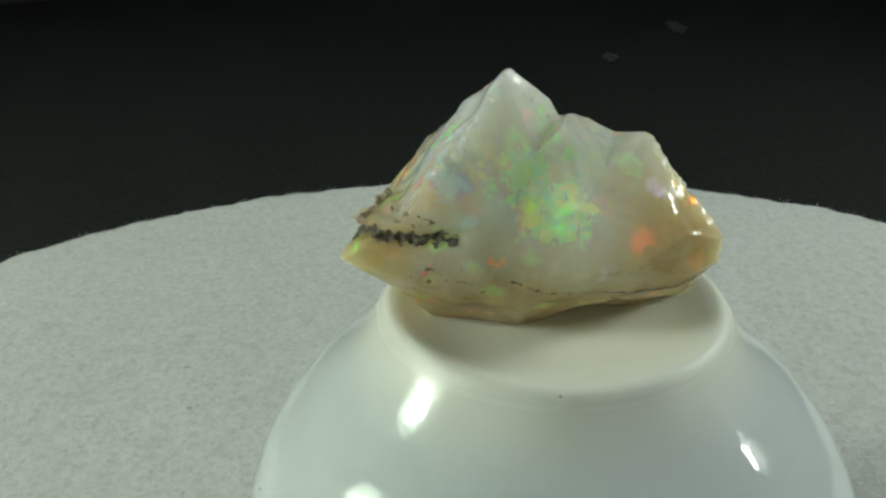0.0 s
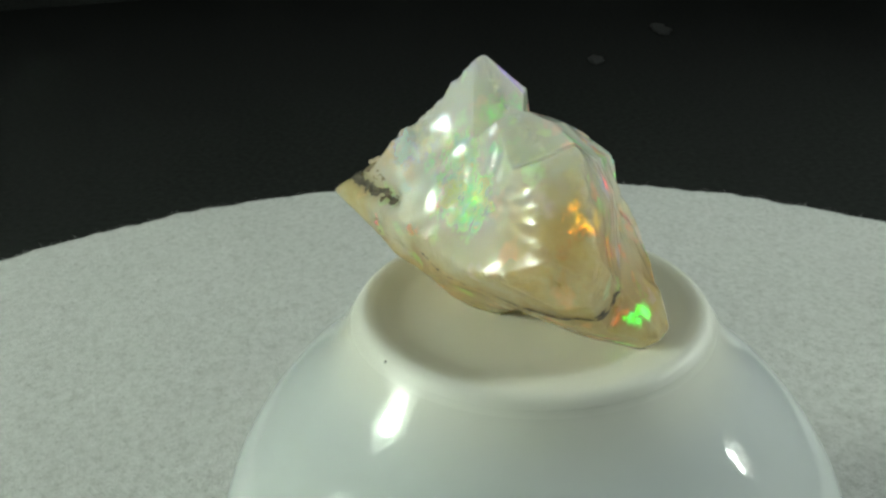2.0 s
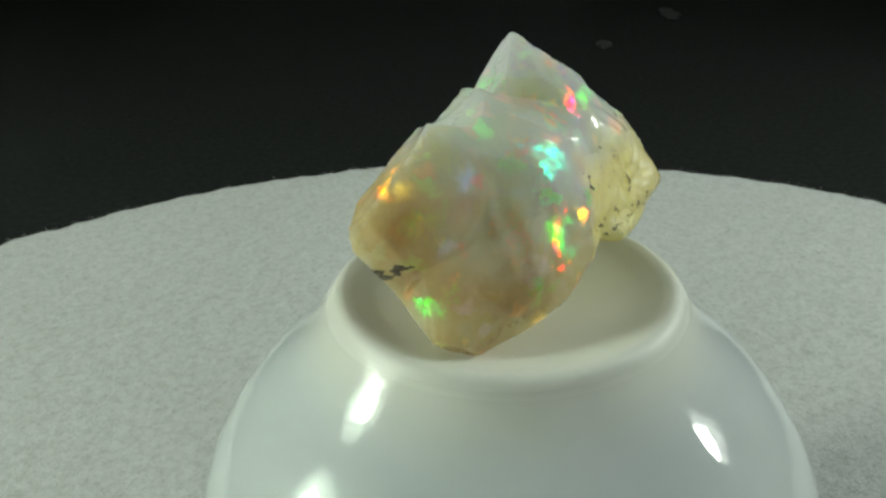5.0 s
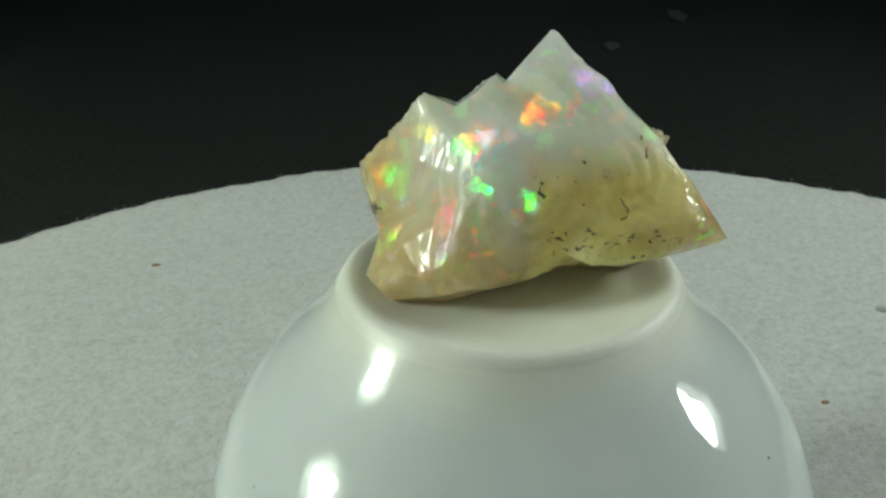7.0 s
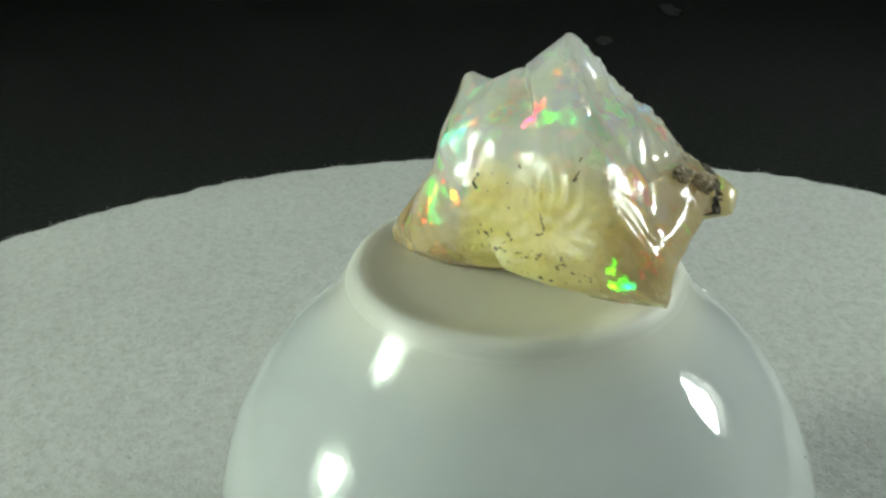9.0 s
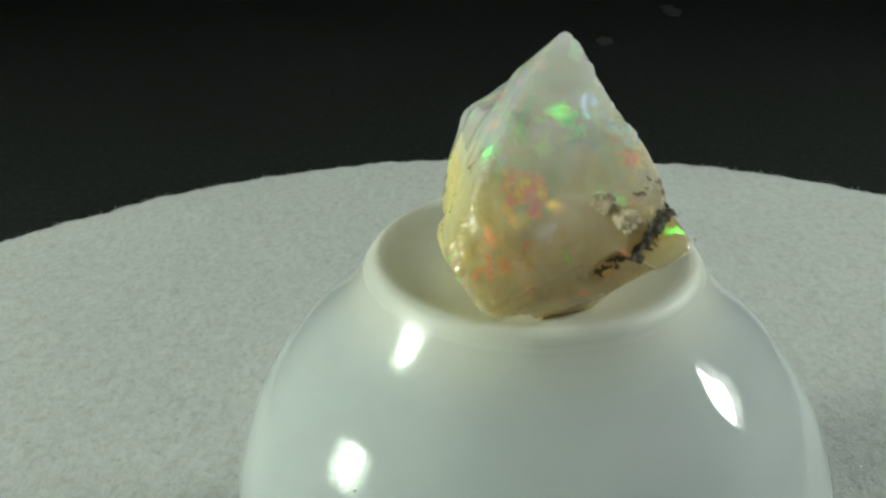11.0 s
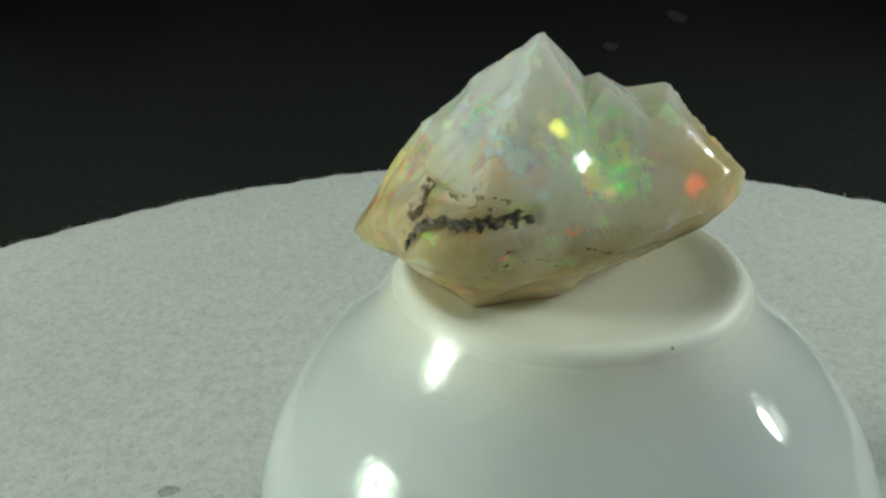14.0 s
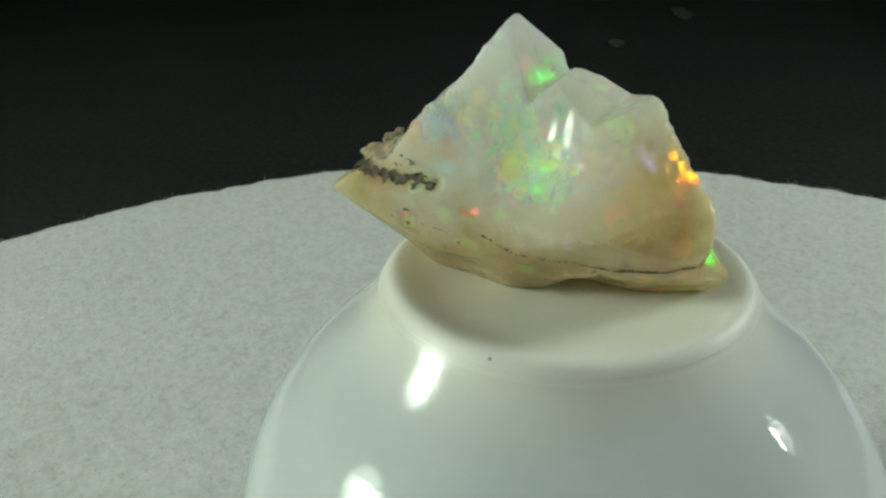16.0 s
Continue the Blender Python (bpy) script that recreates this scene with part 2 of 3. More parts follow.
    # cream-yellow weathered skin on one side
    ya = node(nt, "ShaderNodeMapRange", {"Value": xyz.outputs[1], "From Min": 0.0024, "From Max": 0.0050, "To Min": 0.0, "To Max": 1.0}).outputs[0]
    wx = node(nt, "ShaderNodeMath", {0: wob, 1: 0.005}, operation="MULTIPLY").outputs[0]
    wx = node(nt, "ShaderNodeMath", {0: xyz.outputs[0], 1: wx}, operation="ADD").outputs[0]
    xa = node(nt, "ShaderNodeMapRange", {"Value": wx, "From Min": 0.0056, "From Max": 0.0036, "To Min": 0.0, "To Max": 1.0}).outputs[0]
    wz = node(nt, "ShaderNodeMath", {0: xyz.outputs[2], 1: node(nt, "ShaderNodeMath", {0: wob, 1: 0.003}, operation="MULTIPLY").outputs[0]}, operation="ADD").outputs[0]
    za = node(nt, "ShaderNodeMapRange", {"Value": wz, "From Min": 0.0078, "From Max": 0.0046, "To Min": 0.0, "To Max": 1.0}).outputs[0]
    xb = node(nt, "ShaderNodeMapRange", {"Value": wx, "From Min": -0.0115, "From Max": -0.0040, "To Min": 0.0, "To Max": 1.0}).outputs[0]
    skin = node(nt, "ShaderNodeMath", {0: ya, 1: xa}, operation="MULTIPLY").outputs[0]
    skin = node(nt, "ShaderNodeMath", {0: skin, 1: xb}, operation="MULTIPLY").outputs[0]
    skin = node(nt, "ShaderNodeMath", {0: skin, 1: za}, operation="MULTIPLY").outputs[0]
    sk = noise_tex(nt, co, 420, 5, 0.65).outputs[0]
    skc = ramp(nt, sk, [(0.27, (0.34, 0.27, 0.12)), (0.35, (0.70, 0.60, 0.22)), (0.55, (0.82, 0.73, 0.29)), (0.75, (0.85, 0.79, 0.46))])
    sk_fac = node(nt, "ShaderNodeMath", {0: skin, 1: 0.97}, operation="MULTIPLY").outputs[0]
    body = mix(nt, sk_fac, body, skc)
    nt.links.new(body, p.inputs["Base Color"])
    rg = node(nt, "ShaderNodeMapRange", {"Value": skin, "From Min": 0.0, "From Max": 1.0, "To Min": 0.09, "To Max": 0.55}).outputs[0]
    nt.links.new(rg, p.inputs["Roughness"])
    p.inputs["IOR"].default_value = 1.5
    p.inputs["Subsurface Weight"].default_value = 0.9
    p.inputs["Subsurface Radius"].default_value = (1.0, 0.9, 0.6)
    p.inputs["Subsurface Scale"].default_value = 0.011
    fine = noise_tex(nt, co, 900, 4, 0.6).outputs[0]
    bp = node(nt, "ShaderNodeBump", {"Strength": 0.06, "Distance": 0.0003, "Height": fine})
    nt.links.new(bp.outputs[0], p.inputs["Normal"])
    clear = node(nt, "ShaderNodeMath", {0: 1.0, 1: skin}, operation="SUBTRACT").outputs[0]
    glassy = node(nt, "ShaderNodeBsdfRefraction", {"Color": (1.0, 0.88, 0.62, 1), "Roughness": 0.25, "IOR": 1.42, "Normal": bp.outputs[0]}).outputs[0]
    through_part = node(nt, "ShaderNodeMath", {0: clear, 1: 0.22}, operation="MULTIPLY").outputs[0]
    shader = node(nt, "ShaderNodeMixShader", {0: through_part, 1: p.outputs[0], 2: glassy}).outputs[0]
    for layer in flash_layers():
        gl, cover = patch_layer(nt, co, layer, 0.32, 0.40)
        shader = node(nt, "ShaderNodeMixShader", {0: cover, 1: shader, 2: gl}).outputs[0]
    flakes = flake_layer(nt, co, 480, 7.7, 0.36, 1.6, 0.4, 0.22, clear)
    shader = node(nt, "ShaderNodeAddShader", {0: shader, 1: flakes}).outputs[0]
    nt.links.new(shader, nt.nodes["Material Output"].inputs["Surface"])
    return m


def opal_patches():
    # headings are aimed to catch a lamp; gains lift the dim patches
    flash("orange", (-7.8, -4.9, 6.5), 0.9, -127, 25, 0.99)
    flash("red", (-7.0, -8.9, 0.0), 0.5, -128, 30, 3.40)
    flash("green", (-6.7, -1.3, 8.0), 1.0, -127, 24, 1.91)
    flash("blue", (-6.0, -6.5, 6.6), 1.9, -127, 25, 3.40)
    flash("red", (-2.0, -9.0, 0.3), 0.7, -131, 29, 3.40)
    flash("green", (0.3, -6.0, 6.3), 2.3, -130, 24, 4.2)
    flash("green", (1.7, -3.0, 9.1), 1.2, -34, 25, 0.87)
    flash("orange", (13.2, -6.1, 3.3), 1.0, -37, 34, 0.45)
    flash("red", (1.3, -6.9, 4.5), 1.7, -106, 26, 3.60)
    flash("orange", (13.1, -4.3, 4.5), 1.0, -12, 32, 1.80)
    flash("violet", (-4.7, -6.2, 6.9), 1.5, -90, 24, 0.45)
    flash("cyan", (4.3, -5.6, 6.3), 0.9, -94, 24, 0.50)
    flash("green", (3.9, -4.4, 8.4), 1.1, -94, 23, 0.87)
    flash("orange", (14.0, -6.9, 1.5), 1.5, -99, 27, 0.45)
    flash("green", (15.2, 0.8, -4.5), 0.8, 1, 38, 1.86)
    flash("green", (1.5, -1.6, 10.6), 0.9, -57, 21, 0.87)
    flash("orange", (14.2, -2.2, 1.2), 1.1, 41, 33, 0.45)
    flash("yellow", (10.4, -0.2, 6.1), 0.9, 39, 28, 0.65)
    flash("red", (13.6, 1.9, -2.5), 0.7, 40, 36, 1.12)
    flash("green", (7.2, 4.4, 5.9), 1.5, 37, 28, 0.87)
    flash("green", (12.9, -0.8, 1.8), 1.5, 53, 31, 0.93)
    flash("red", (12.8, -0.7, 1.5), 1.1, 18, 28, 1.12)
    flash("red", (11.7, 1.8, -0.3), 1.1, 16, 29, 1.12)
    flash("red", (9.6, 1.8, 4.8), 1.0, 16, 26, 1.18)
    flash("red", (6.9, 8.4, -1.6), 0.7, 113, 32, 3.40)
    flash("cyan", (4.9, 6.3, 5.9), 1.2, 111, 27, 1.05)
    flash("red", (5.7, 7.6, 1.8), 0.7, 112, 30, 3.40)
    flash("violet", (0.0, 0.6, 11.8), 1.3, 14, 20, 0.52)
    flash("orange", (3.7, 8.7, 0.8), 0.8, 111, 31, 3.40)
    flash("green", (-3.9, 4.4, 8.2), 1.0, 107, 25, 1.12)
    flash("red", (8.9, 5.6, 0.7), 1.6, 27, 28, 1.12)
    flash("green", (6.3, 6.9, 3.4), 0.9, 26, 26, 3.40)
    flash("red", (-2.0, 4.0, 8.9), 0.8, 120, 24, 3.40)
    flash("green", (13.6, 2.2, -2.8), 0.8, 53, 29, 0.87)
    flash("orange", (13.2, -1.8, 2.9), 1.0, 54, 26, 0.45)
    flash("red", (5.9, 4.4, 6.7), 1.4, 51, 24, 1.12)
    flash("orange", (5.7, 8.8, -1.6), 0.7, 50, 29, 0.45)
    flash("green", (2.1, 8.3, 2.5), 1.0, 49, 26, 1.86)
    flash("orange", (0.9, 3.5, 8.2), 1.2, 49, 22, 1.86)
    flash("violet", (-3.6, 2.4, 10.4), 1.3, 47, 20, 0.59)
    flash("green", (9.2, 8.1, -3.2), 1.0, 64, 30, 0.87)
    flash("green", (6.4, 8.1, -0.2), 1.3, 88, 28, 0.87)
    flash("green", (-7.1, 9.9, -1.5), 0.8, 82, 29, 0.87)
    flash("orange", (-2.6, 1.6, 11.2), 0.9, 84, 20, 0.45)
    flash("green", (-6.3, 2.2, 8.8), 1.4, 179, 26, 0.87)
    flash("green", (-13.1, 8.4, -1.8), 0.9, 79, 28, 3.40)
    flash("red", (-13.8, 5.9, -1.3), 0.9, -179, 37, 2.50)
    flash("orange", (-13.9, 3.5, -0.4), 1.4, 144, 29, 1.08)
    flash("blue", (-6.3, 2.3, 8.8), 1.1, 145, 22, 0.84)
    flash("orange", (-12.9, -0.1, 1.6), 0.9, 143, 27, 0.45)
    flash("green", (-6.5, -0.4, 8.3), 1.4, 144, 22, 2.33)
    flash("red", (-8.6, -5.4, 5.4), 0.7, 141, 23, 3.40)
    flash("red", (-10.6, 2.6, 3.8), 1.7, 170, 26, 5.0)
    flash("green", (-4.7, -5.7, 7.8), 1.1, -97, 27, 0.52)
    flash("green", (-14.0, 0.0, -0.1), 0.6, -178, 30, 0.87)
    flash("green", (-7.1, 2.6, 8.0), 1.1, -177, 23, 0.87)
    flash("blue", (-7.8, -2.3, 7.1), 1.8, -179, 24, 0.65)
    flash("orange", (-4.6, -5.9, 7.5), 1.3, -84, 27, 0.45)
    flash("green", (-9.5, 3.9, 5.3), 1.3, -151, 24, 0.87)
    flash("green", (2.9, -7.2, 3.9), 2.2, -147, 24, 6.5)
    flash("red", (4.1, -6.9, 4.2), 1.2, -122, 24, 3.60)


FELT = felt_material()
PORCELAIN = porcelain_material()
opal_patches()
OPAL = opal_material()
CRUST = plain_material("dark_crust", (0.115, 0.10, 0.07), 0.85, 1500, 0.6)
BROWN_CRUST = plain_material("brown_crust", (0.22, 0.17, 0.09), 0.8, 1200, 0.5)
TAN_CRUST = plain_material("tan_crust", (0.47, 0.39, 0.26), 0.7, 900, 0.45)
CRUMB_BROWN = plain_material("brown_crumb", (0.22, 0.14, 0.06), 0.9, 900, 0.4)
CRUMB_DARK = plain_material("dark_crumb", (0.32, 0.32, 0.29), 0.95, 900, 0.4)
CRUMB_PALE = plain_material("pale_crumb", (0.7, 0.7, 0.68), 0.6, 900, 0.2)
BLACK_CLOTH = plain_material("black_cloth", (0.021, 0.0228, 0.0215), 1.0, 300)
BLACK_CLOTH.node_tree.nodes["Principled BSDF"].inputs["Specular IOR Level"].default_value = 0.0
BLOCKER_DARK = plain_material("blocker_dark_grey", (0.05, 0.05, 0.05), 0.9, 30)
SMUDGE = plain_material("grey_smudge", (0.0222, 0.0242, 0.0228), 0.95, 900, 0.3)
DARK_PLASTIC = plain_material("dark_plastic", (0.02, 0.02, 0.02), 0.5)
SHADE_WHITE = plain_material("lamp_enamel", (0.8, 0.8, 0.78), 0.4, 40, 0.03)
BULB = glow_material("lamp_glow", (0.90, 1.0, 0.86), 76.0)
# the shade's glow is its own emission, added for a halo round the bulb
FROSTED = glow_material("frosted_shade_glow", (0.90, 1.0, 0.92), 2.4)
PANEL = glow_material("panel_glow", (0.90, 1.0, 0.92), 67.0)


# ---- mesh helpers ----
def link_mesh(name, bm, mat, smooth=True):
    me = bpy.data.meshes.new(name)
    bm.normal_update()
    bm.to_mesh(me)
    bm.free()
    for f in me.polygons:
        f.use_smooth = smooth
    me.materials.append(mat)
    return me


def part(name, bm, mat, parent, label="", smooth=True):
    ob = new(name, link_mesh(name, bm, mat, smooth))
    ob.parent = parent
    if label:
        tagged(ob, label)
    return ob


def lathe(profile, steps=96):
    """A turned shape from (radius, height) pairs."""
    bm = bmesh.new()
    rings = []
    for r, z in profile:
        if r < 1e-7:
            rings.append([bm.verts.new((0, 0, z))])
        else:
            rings.append([bm.verts.new((r * math.cos(2 * math.pi * k / steps), r * math.sin(2 * math.pi * k / steps), z)) for k in range(steps)])
    for a, b in zip(rings, rings[1:]):
        for k in range(steps):
            q = (k + 1) % steps
            vs = [a[k % len(a)], a[q % len(a)], b[q % len(b)], b[k % len(b)]]
            vs = list(dict.fromkeys(vs))
            if len(vs) > 2:
                bm.faces.new(vs)
    bmesh.ops.recalc_face_normals(bm, faces=bm.faces)
    return bm


def smooth_profile(pts, n=12):
    """Catmull-Rom through the pairs."""
    out = []
    ext = [pts[0]] + list(pts) + [pts[-1]]
    for i in range(1, len(ext) - 2):
        p0, p1, p2, p3 = (np.array(ext[j], float) for j in (i - 1, i, i + 1, i + 2))
        for k in range(n):
            t = k / n
            out.append(tuple(0.5 * (2 * p1 + (p2 - p0) * t + (2 * p0 - 5 * p1 + 4 * p2 - p3) * t * t + (3 * p1 - p0 - 3 * p2 + p3) * t ** 3)))
    out.append(tuple(pts[-1]))
    return out


# ---- the setting ----
def setting():
    bm = bmesh.new()
    bmesh.ops.create_grid(bm, x_segments=1, y_segments=1, size=3.0)
    g = new("ground", link_mesh("ground", bm, BLACK_CLOTH))
    g.location = (0, 0, -0.05)
    # flat blobs on the cloth stand in for faint smudges on the lens
    for x, y, w, h in ((0.1208, 0.689, 0.008, 0.026), (0.055, 0.5685, 0.006, 0.014)):
        bm = bmesh.new()
        bmesh.ops.create_icosphere(bm, subdivisions=3, radius=1.0)
        for v in bm.verts:
            j = 1 + 0.5 * noise.noise(v.co * 2 + Vector((x * 90, y * 90, 0)))
            v.co = Vector((x + v.co.x * w * j, y + v.co.y * h * j, 0.001 + v.co.z * 0.001))
        part("smudge", bm, SMUDGE, g, "faint grey blob standing in for a lens smudge")
    tagged(g, "black cloth covering the tabletop under the turntable", "tabletop", kind="structure")
    bm = bmesh.new()
    n = 48
    lower, upper = [], []
    for k in range(n + 1):
        a = math.radians(15 + 150 * k / n)
        r = 1.05 + 0.012 * math.sin(9 * a) + 0.006 * math.sin(23 * a)
        lower.append(bm.verts.new((r * math.cos(a), r * math.sin(a), -0.05)))
        upper.append(bm.verts.new((r * math.cos(a), r * math.sin(a), 0.7)))
    for k in range(n):
        bm.faces.new((lower[k], lower[k + 1], upper[k + 1], upper[k]))
    bd = new("backdrop", link_mesh("backdrop", bm, BLACK_CLOTH))
    tagged(bd, "black cloth backdrop hanging behind the turntable", "backdrop", kind="structure")


def light_blocker():
    # unseen slab added to darken the cup's front reflection and cut light from there
    bm = bmesh.new()
    bmesh.ops.create_cube(bm, size=1, matrix=Matrix.Translation((0, -0.62, 0.20)) @ Matrix.Diagonal((0.7, 0.02, 0.5, 1)))
    w = new("dark_blocker", link_mesh("dark_blocker", bm, BLOCKER_DARK, False))
    tagged(w, "unseen dark slab added to darken the cup's front", "wall", kind="structure")


# ---- turntable with its felt mat ----
def turntable():
    t = new("turntable")
    tagged(t, "round motorised turntable of dark plastic", "turntable")
    part("platter", lathe([(0, -0.016), (0.172, -0.016), (0.174, -0.014), (0.174, -0.006), (0.172, -0.0042), (0, -0.0042)]), DARK_PLASTIC, t)
    part("base", lathe([(0, -0.05), (0.10, -0.05), (0.11, -0.045), (0.11, -0.02), (0.05, -0.0162), (0, -0.0162)]), DARK_PLASTIC, t)
    return t


def felt_mat():
    rng = np.random.default_rng(5)
    rim = 0.1787
    bm = bmesh.new()
    n = 1440
    ph = rng.uniform(0, 6.28, 12)
    def edge(a):
        return rim + 0.0035 * math.cos(a - radians(290)) + sum(0.00045 / (j + 1) ** 0.5 * math.sin((7 + 13 * j) * a + ph[j]) for j in range(12)) + rng.normal(0, 0.00012)
    prof = [edge(2 * math.pi * k / n) for k in range(n)]
    loops = []
    for frac, z in ((0.998, -0.004), (1.0, -0.0015), (0.997, -0.0004), (0.985, 0.0), (0.85, 0), (0.6, 0), (0.3, 0)):
        loops.append([bm.verts.new((frac * prof[k] * math.cos(2 * math.pi * k / n), frac * prof[k] * math.sin(2 * math.pi * k / n), z)) for k in range(n)])
    for a, b in zip(loops, loops[1:]):
        for k in range(n):
            bm.faces.new((a[k], a[(k + 1) % n], b[(k + 1) % n], b[k]))
    bm.faces.new(loops[-1])
    m = new("felt_mat")
    tagged(m, "round mottled grey felt mat with a frayed cut edge", "mat")
    part("felt_disc", bm, FELT, m)
    # loose fibres along the cut edge
    bm = bmesh.new()
    for k in range(2600):
        a = rng.uniform(0, 2 * math.pi)
        r0 = prof[int(a / (2 * math.pi) * n) % n] - 0.0006
        q = Vector((r0 * math.cos(a), r0 * math.sin(a), rng.uniform(-0.001, 0.0001)))
        d = Vector((math.cos(a + rng.normal(0, 0.8)), math.sin(a + rng.normal(0, 0.8)), rng.uniform(-0.3, 0.7))).normalized()
        side = Vector((-math.sin(a), math.cos(a), 0)) * 0.00005
        ln = rng.uniform(0.0005, 0.0016)
        v = [bm.verts.new(q + side), bm.verts.new(q - side), bm.verts.new(q + Vector((0, 0, 0.00008))), bm.verts.new(q + d * ln)]
        for i3 in ((0, 1, 3), (1, 2, 3), (2, 0, 3)):
            bm.faces.new([v[i] for i in i3])
    tagged(part("frayed_fibres", bm, FELT, m, "loose grey fibres"), kind="stuff")
    spots = ((-39.9, 46.9, 2.4, CRUMB_DARK), (69.0, -120.5, 1.5, CRUMB_BROWN), (-137.1, 2.9, 0.7, CRUMB_PALE), (-106.1, -55.3, 1.2, CRUMB_BROWN), (-92.0, -72.0, 2.6, CRUMB_DARK), (-152, -93, 3.0, CRUMB_DARK), (-49.5, -55.8, 1.0, CRUMB_DARK), (-44.4, -62.1, 0.5, CRUMB_DARK), (-63.0, -44.0, 1.1, CRUMB_BROWN), (59.1, -28.1, 0.7, CRUMB_PALE), (4.3, 90.9, 0.7, CRUMB_PALE), (-68.5, 63.7, 0.8, CRUMB_DARK), (-62.7, 50.3, 0.8, CRUMB_DARK))
    for x, y, size, mat in spots:
        bm = bmesh.new()
        bmesh.ops.create_icosphere(bm, subdivisions=3, radius=0.0006 * size)
        for v in bm.verts:
            j = 1 + 0.45 * noise.noise(v.co * 1800 / size + Vector((x, y, 0)))
            v.co = Vector((v.co.x * j * 1.2, v.co.y * j * 0.75, v.co.z * 0.3 * j)) + Vector((x * 0.001, y * 0.001, 0.00004))
        part("crumb", bm, mat, m, "small crumb of dirt on the felt")
    return m


# ---- the upturned cup ----
CUP_TOP = 0.05546


def porcelain_cup():
    c = new("porcelain_cup")
    tagged(c, "upturned glossy white porcelain cup with its foot ring on top", "cup")
    crest = (0.0150, 0.0)
    inner = [(0.0, 0.0013), (0.005, 0.00128), (0.009, 0.00115), (0.0115, 0.00085), (0.0132, 0.0004), (0.0142, 0.0001), crest, (0.0156, 0.0003), (0.0161, 0.0010)]
    outer = [(0.0161, 0.0010), (0.01669, 0.0020), (0.01763, 0.0034), (0.01865, 0.0047), (0.01987, 0.0060), (0.02092, 0.0070), (0.0220, 0.0080), (0.02304, 0.0090), (0.02399, 0.0100), (0.02562, 0.0120), (0.02674, 0.0136), (0.0286, 0.0168), (0.03015, 0.0208), (0.0312, 0.0250), (0.0320, 0.0300), (0.0331, 0.0400), (0.0338, 0.0540), (0.0336, CUP_TOP)]
    under = [(0.0336, CUP_TOP), (0.0318, CUP_TOP - 0.0002), (0.0310, 0.040), (0.0283, 0.0208), (0.0215, 0.0110), (0.010, 0.0075), (0.0, 0.007)]
    pts = smooth_profile(outer, 8) + smooth_profile(under, 5)[1:]
    body = [(max(r, 0.0), CUP_TOP - d) for r, d in pts]
    body[-1] = (0.0, body[-1][1])
    part("cup_body", lathe(body, 160), PORCELAIN, c)
    foot = [(max(r, 0.0), CUP_TOP - d) for r, d in smooth_profile(inner, 8)]
    foot[0] = (0.0, foot[0][1])
    foot += [(0.0158, CUP_TOP - 0.0022), (0.0, CUP_TOP - 0.006)]
    part("foot_recess", lathe(foot, 160), PORCELAIN, c, "cream recessed underside of the foot")
    rng = random.Random(4)
    for az, d in ((-160, 0.0170), (-156, 0.0195), (-88, 0.0002), (25, 0.0140), (70, 0.019), (140, 0.012)):
        a = radians(az)
        r = np.interp(d, [q[1] for q in outer], [q[0] for q in outer])
        bm = bmesh.new()
        bmesh.ops.create_icosphere(bm, subdivisions=2, radius=0.00014 * rng.uniform(0.7, 1.3))
        bmesh.ops.translate(bm, verts=bm.verts, vec=(r * math.cos(a), r * math.sin(a), CUP_TOP - d))
        part("dirt_speck", bm, CRUMB_DARK, c, "tiny dark speck of dirt")
    return c


# ---- the opal ----
CUTS, NOTCHES = [], []


def cut(az, el, d):
    """A broken face: heading, rise, and distance from the middle in millimetres."""
    CUTS.append((direction(az, el), d))


def notch(one, two, soft=0.02):
    """A chip broken out between two faces, its edges rounded off by soft."""
    NOTCHES.append(((direction(*one[:2]), one[2]), (direction(*two[:2]), two[2]), soft))


